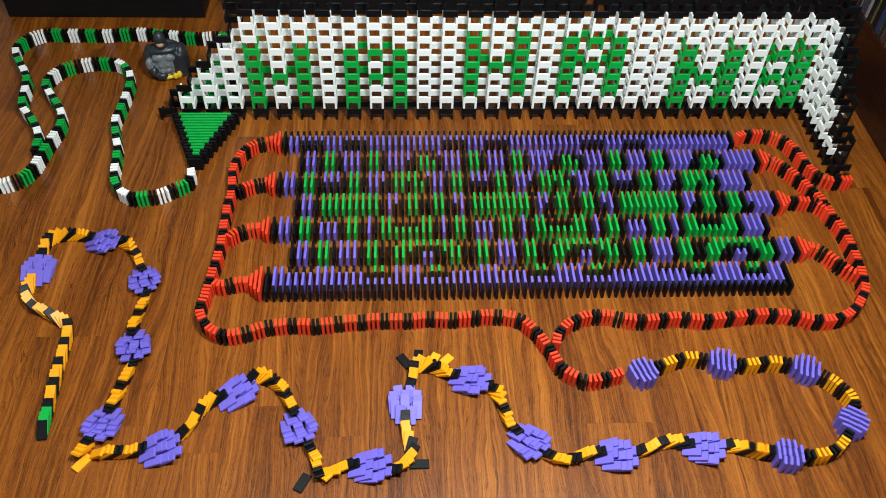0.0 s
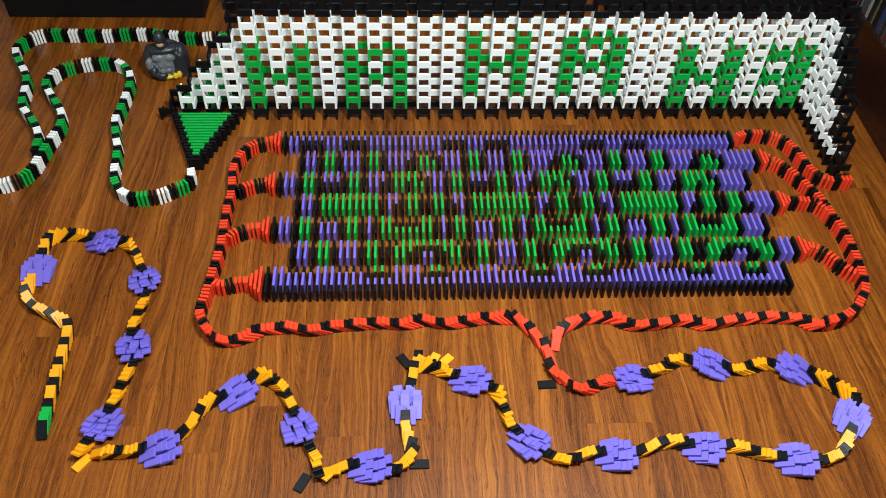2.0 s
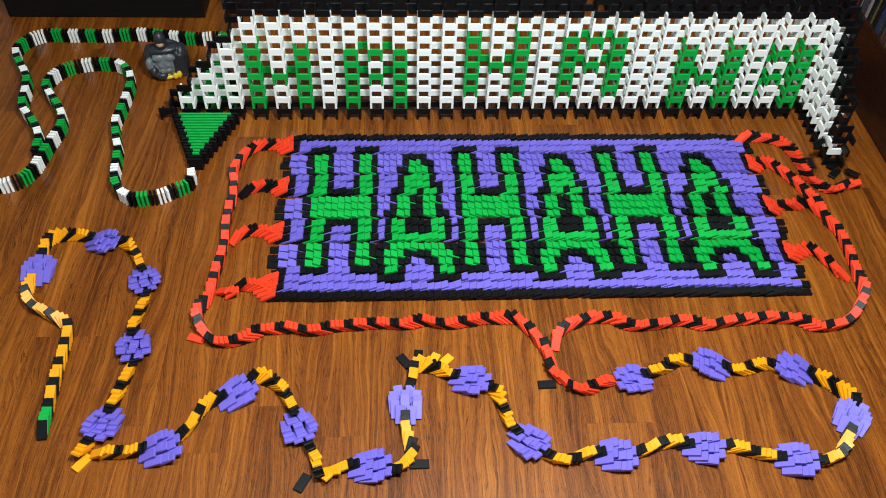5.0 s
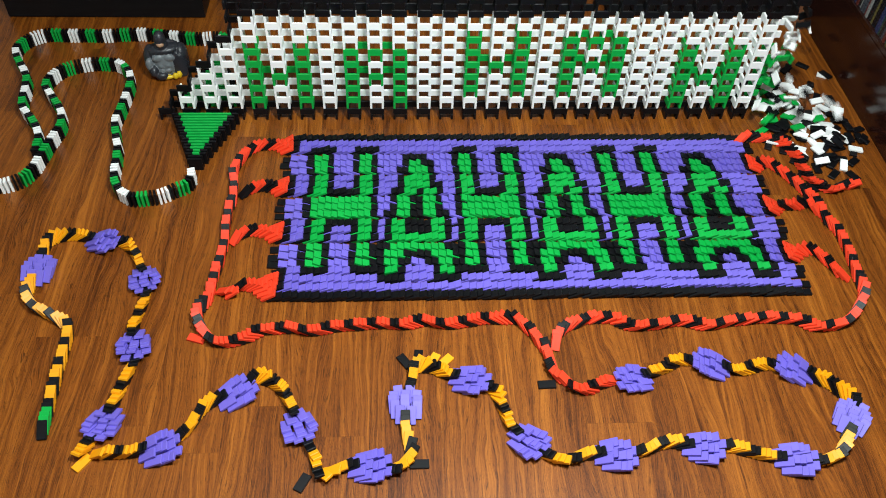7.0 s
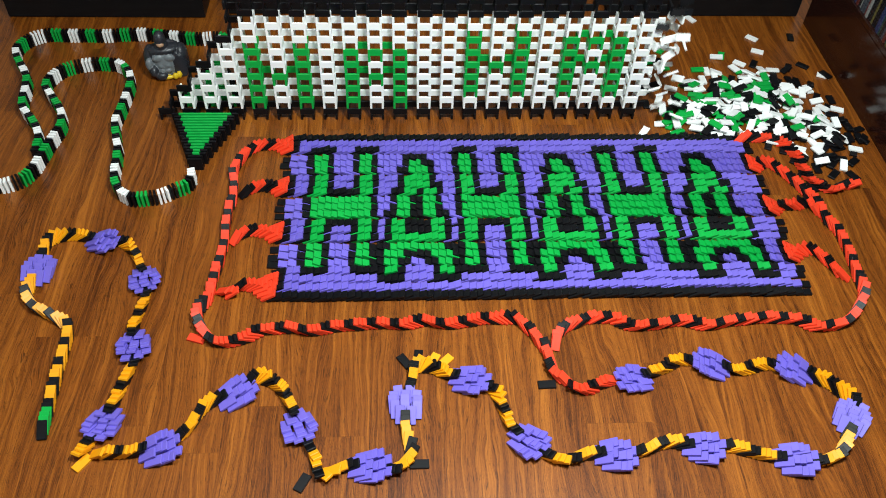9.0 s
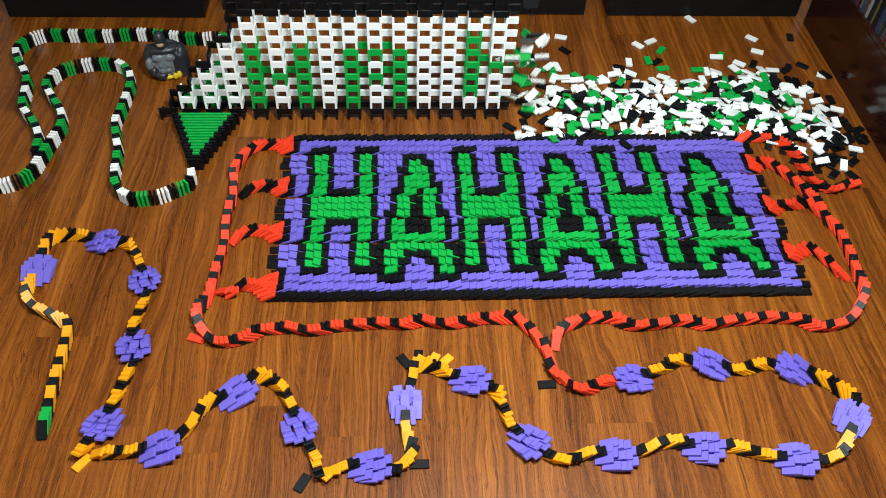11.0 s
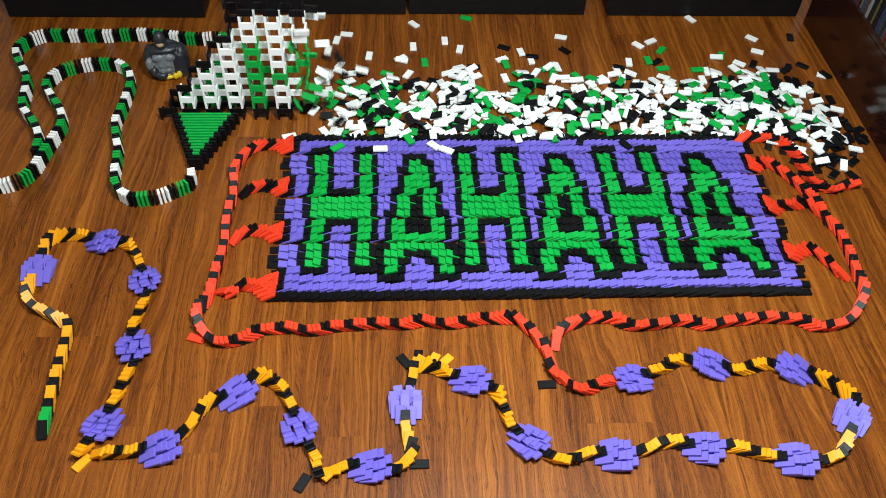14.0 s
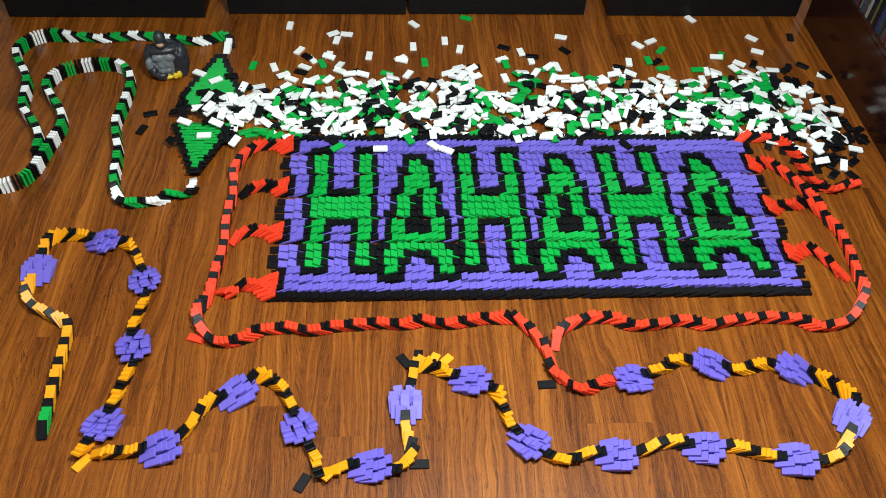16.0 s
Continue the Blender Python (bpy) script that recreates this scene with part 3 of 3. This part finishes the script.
# ---- where the wall's dominoes come down: a heap built up piece by piece ----
CELL = 0.008
HX, HY = -0.7, 0.35
heap = np.zeros((int(2.9 / CELL), int(1.2 / CELL)))
fx0, fx1, fy1 = int((0.0 - HX) / CELL), int((1.60 - HX) / CELL), int((0.705 - HY) / CELL)
heap[fx0:fx1, :fy1] = 0.022
heap[int((-0.38 - HX) / CELL):int((-0.20 - HX) / CELL), int((0.60 - HY) / CELL):int((1.10 - HY) / CELL)] = 0.032
drop = random.Random(8)


def landing(x, y):
    """The pose of a domino that comes to lie on the heap at (x, y)."""
    turn = drop.uniform(0, math.pi)
    d, e = (math.cos(turn), math.sin(turn)), (-math.sin(turn), math.cos(turn))
    cells = []
    for a in np.linspace(-HT / 2, HT / 2, 7):
        for b in np.linspace(-WD / 2, WD / 2, 4):
            i, j = int((x + a * d[0] + b * e[0] - HX) / CELL), int((y + a * d[1] + b * e[1] - HY) / CELL)
            if 0 <= i < heap.shape[0] and 0 <= j < heap.shape[1]:
                cells.append((a, b, heap[i, j], i, j))
    arr = np.array([c[:3] for c in cells])
    fitm = np.linalg.lstsq(np.c_[arr[:, :2], np.ones(len(arr))], arr[:, 2], rcond=None)[0]
    ga, gb = (float(np.clip(g, -0.34, 0.34)) for g in fitm[:2])
    lift = float(np.max(arr[:, 2] - ga * arr[:, 0] - gb * arr[:, 1])) * 0.42 + float(fitm[2]) * 0.58
    lift = max(lift, abs(ga) * HT / 2 + abs(gb) * WD / 2)
    for a, b, _, i, j in cells:
        heap[i, j] = max(heap[i, j], lift + ga * a + gb * b + TH * 0.9)
    along = Vector((d[0], d[1], ga)).normalized()
    across = Vector((e[0], e[1], gb)).normalized()
    n = along.cross(across).normalized()
    across = n.cross(along)
    m = Matrix((n, across, along)).transposed().to_4x4()
    if m.determinant() < 0:
        m = Matrix((n, -across, along)).transposed().to_4x4()
    m.translation = Vector((x, y, lift)) + n * TH / 2
    return m


def collapse():
    for t, ob, m in sorted(LOOSE, key=lambda q: q[0] - (0.1 if q[1].data is WALL_DOMINO["K"] else 0.0)):
        p = m.translation
        high = p.z
        if p.x > 1.82:
            x, y = p.x + drop.gauss(0.01, 0.08), p.y + drop.gauss(0.02, 0.08)
            if high > 0.15 and drop.random() < 0.22:
                y = 0.98 + drop.expovariate(1 / 0.10)
        else:
            x = p.x + drop.gauss(0.025, 0.05 + 0.06 * high)
            y = drop.gauss(0.858, 0.120)
            y = 0.708 + abs(y - 0.708)
            if drop.random() < (0.10 + 0.08 * high) * (0.25 if ob.data is WALL_DOMINO["K"] else 1.0):
                y = 1.02 + drop.expovariate(1 / 0.14)
            elif drop.random() < (0.03 if t > 12.6 else 0.01):
                y = drop.uniform(0.62, 0.70)
        x, y = min(max(x, -0.45), 2.02), min(max(y, 0.46), 1.46)
        if p.x < -0.13:
            # the stepped end comes down on the green triangles, its black edge beside them
            if ob.data is WALL_DOMINO["K"] and drop.random() < 0.6:
                x, y = p.x - abs(drop.gauss(0.035, 0.03)), drop.gauss(0.82, 0.075)
            else:
                x, y = p.x + drop.gauss(0.045, 0.055), drop.gauss(0.855, 0.07)
            x = max(x, -0.50)
        end = landing(x, y)
        q0, q1 = m.to_quaternion(), end.to_quaternion()
        best = max((q1 @ s for s in (Euler((0, 0, 0)).to_quaternion(), Euler((math.pi, 0, 0)).to_quaternion(), Euler((0, math.pi, 0)).to_quaternion(), Euler((0, 0, math.pi)).to_quaternion())), key=lambda s: abs(q0.dot(s)))
        took = 0.12 + math.sqrt(2 * max(high - end.translation.z, 0.01) / 9.8) * 1.15
        off = Matrix.Translation(-ob.parent.location)
        rows = [(0.0, off @ m), (t, off @ m)]
        for u in (0.3, 0.55, 0.8, 1.0):
            s = t + took * u
            if s < END - 0.03:
                pos = p.lerp(end.translation, u)
                pos.z = p.z + (end.translation.z - p.z) * u * u
                rows.append((s, off @ Matrix.LocRotScale(pos, q0.slerp(best, u), None)))
        u = min(1.0, (END - t) / took)
        pos = p.lerp(end.translation, u)
        pos.z = p.z + (end.translation.z - p.z) * u * u
        rows.append((END, off @ Matrix.LocRotScale(pos, q0.slerp(best, u), None)))
        KEYED.append((ob, rows))


collapse()


# ---- the small figure beside the far line ----
def figure():
    grey = surface("grey_vinyl", (0.10, 0.115, 0.125), (0.17, 0.185, 0.20), 30, 0.45)
    dark = surface("dark_vinyl", (0.012, 0.013, 0.018), (0.028, 0.030, 0.038), 30, 0.40)
    yellow = surface("yellow_vinyl", (0.55, 0.36, 0.01), (0.75, 0.50, 0.015), 30, 0.4)
    skin = surface("tan_vinyl", (0.45, 0.27, 0.16), (0.5, 0.31, 0.2), 30, 0.5)
    bm = bmesh.new()
    blobs = []

    def blob(x, y, z, rx, ry, rz, mat, seg=20):
        made = bmesh.ops.create_uvsphere(bm, u_segments=seg, v_segments=12, radius=1, matrix=Matrix.Translation((x, y, z)) @ Matrix.Diagonal((rx, ry, rz, 1)))
        blobs.append((x, y, z, rx, ry, rz, mat))
        for v in made["verts"]:
            v.co.z = max(v.co.z, 0.001)

    blob(0, -0.004, 0.050, 0.044, 0.032, 0.062, 0)
    blob(-0.018, -0.022, 0.084, 0.022, 0.011, 0.015, 0)
    blob(0.018, -0.022, 0.084, 0.022, 0.011, 0.015, 0)
    blob(-0.010, -0.031, 0.056, 0.011, 0.006, 0.010, 0)
    blob(0.010, -0.031, 0.056, 0.011, 0.006, 0.010, 0)
    blob(-0.010, -0.034, 0.038, 0.011, 0.006, 0.009, 0)
    blob(0.010, -0.034, 0.038, 0.011, 0.006, 0.009, 0)
    blob(-0.052, -0.020, 0.060, 0.015, 0.017, 0.026, 0)
    blob(0.010, 0.030, 0.052, 0.070, 0.030, 0.078, 1, 28)
    blob(0.046, 0.012, 0.050, 0.028, 0.040, 0.066, 1)
    blob(-0.044, 0.016, 0.056, 0.030, 0.034, 0.064, 1)
    blob(0.002, 0.008, 0.107, 0.056, 0.034, 0.019, 1)
    blob(0.060, 0.014, 0.078, 0.024, 0.036, 0.040, 1)
    for k in range(6):
        # hanging folds of the cape
        blob(0.052 + 0.006 * math.sin(2.1 * k), -0.022 + 0.013 * k, 0.040, 0.026, 0.006, 0.052 + 0.004 * math.cos(3 * k), 1)
    for k in range(5):
        blob(-0.030 - 0.008 * k, -0.012 + 0.010 * k, 0.098 - 0.007 * k, 0.014, 0.005, 0.018, 1)
    blob(-0.040, -0.024, 0.036, 0.018, 0.026, 0.024, 1)
    blob(-0.016, -0.040, 0.020, 0.022, 0.014, 0.016, 1)
    blob(0, 0.002, 0.126, 0.024, 0.024, 0.020, 1)
    blob(0, 0.000, 0.152, 0.021, 0.025, 0.031, 1)
    blob(0, -0.017, 0.139, 0.013, 0.011, 0.011, 3)
    blob(-0.002, -0.039, 0.014, 0.028, 0.010, 0.009, 2)
    for bx, by in ((0.030, -0.038), (0.044, -0.031), (-0.026, -0.036)):
        blob(bx, by, 0.015, 0.009, 0.010, 0.014, 2)
    ob = new("figurine", mesh_of("figurine", bm))
    weld = ob.modifiers.new("weld", "REMESH")
    weld.mode, weld.voxel_size = "VOXEL", 0.0022
    solid = bpy.data.meshes.new_from_object(ob.evaluated_get(bpy.context.evaluated_depsgraph_get()))
    ob.modifiers.clear()
    ob.data = solid
    for m in (grey, dark, yellow, skin):
        solid.materials.append(m)
    for f in solid.polygons:
        c = f.center
        f.material_index = min(blobs, key=lambda q: abs(sum(((c[k] - q[k]) / q[k + 3]) ** 2 for k in range(3)) - 1))[6]
        f.use_smooth = True
    ob.matrix_basis = pose(-0.468, 1.085, 0, 0, 0, 8)
    tagged(ob, "small grey and black vinyl bust with cape and yellow belt", "figurine")


figure()


def motions():
    for ob, rows in KEYED:
        walk(ob, rows)


motions()
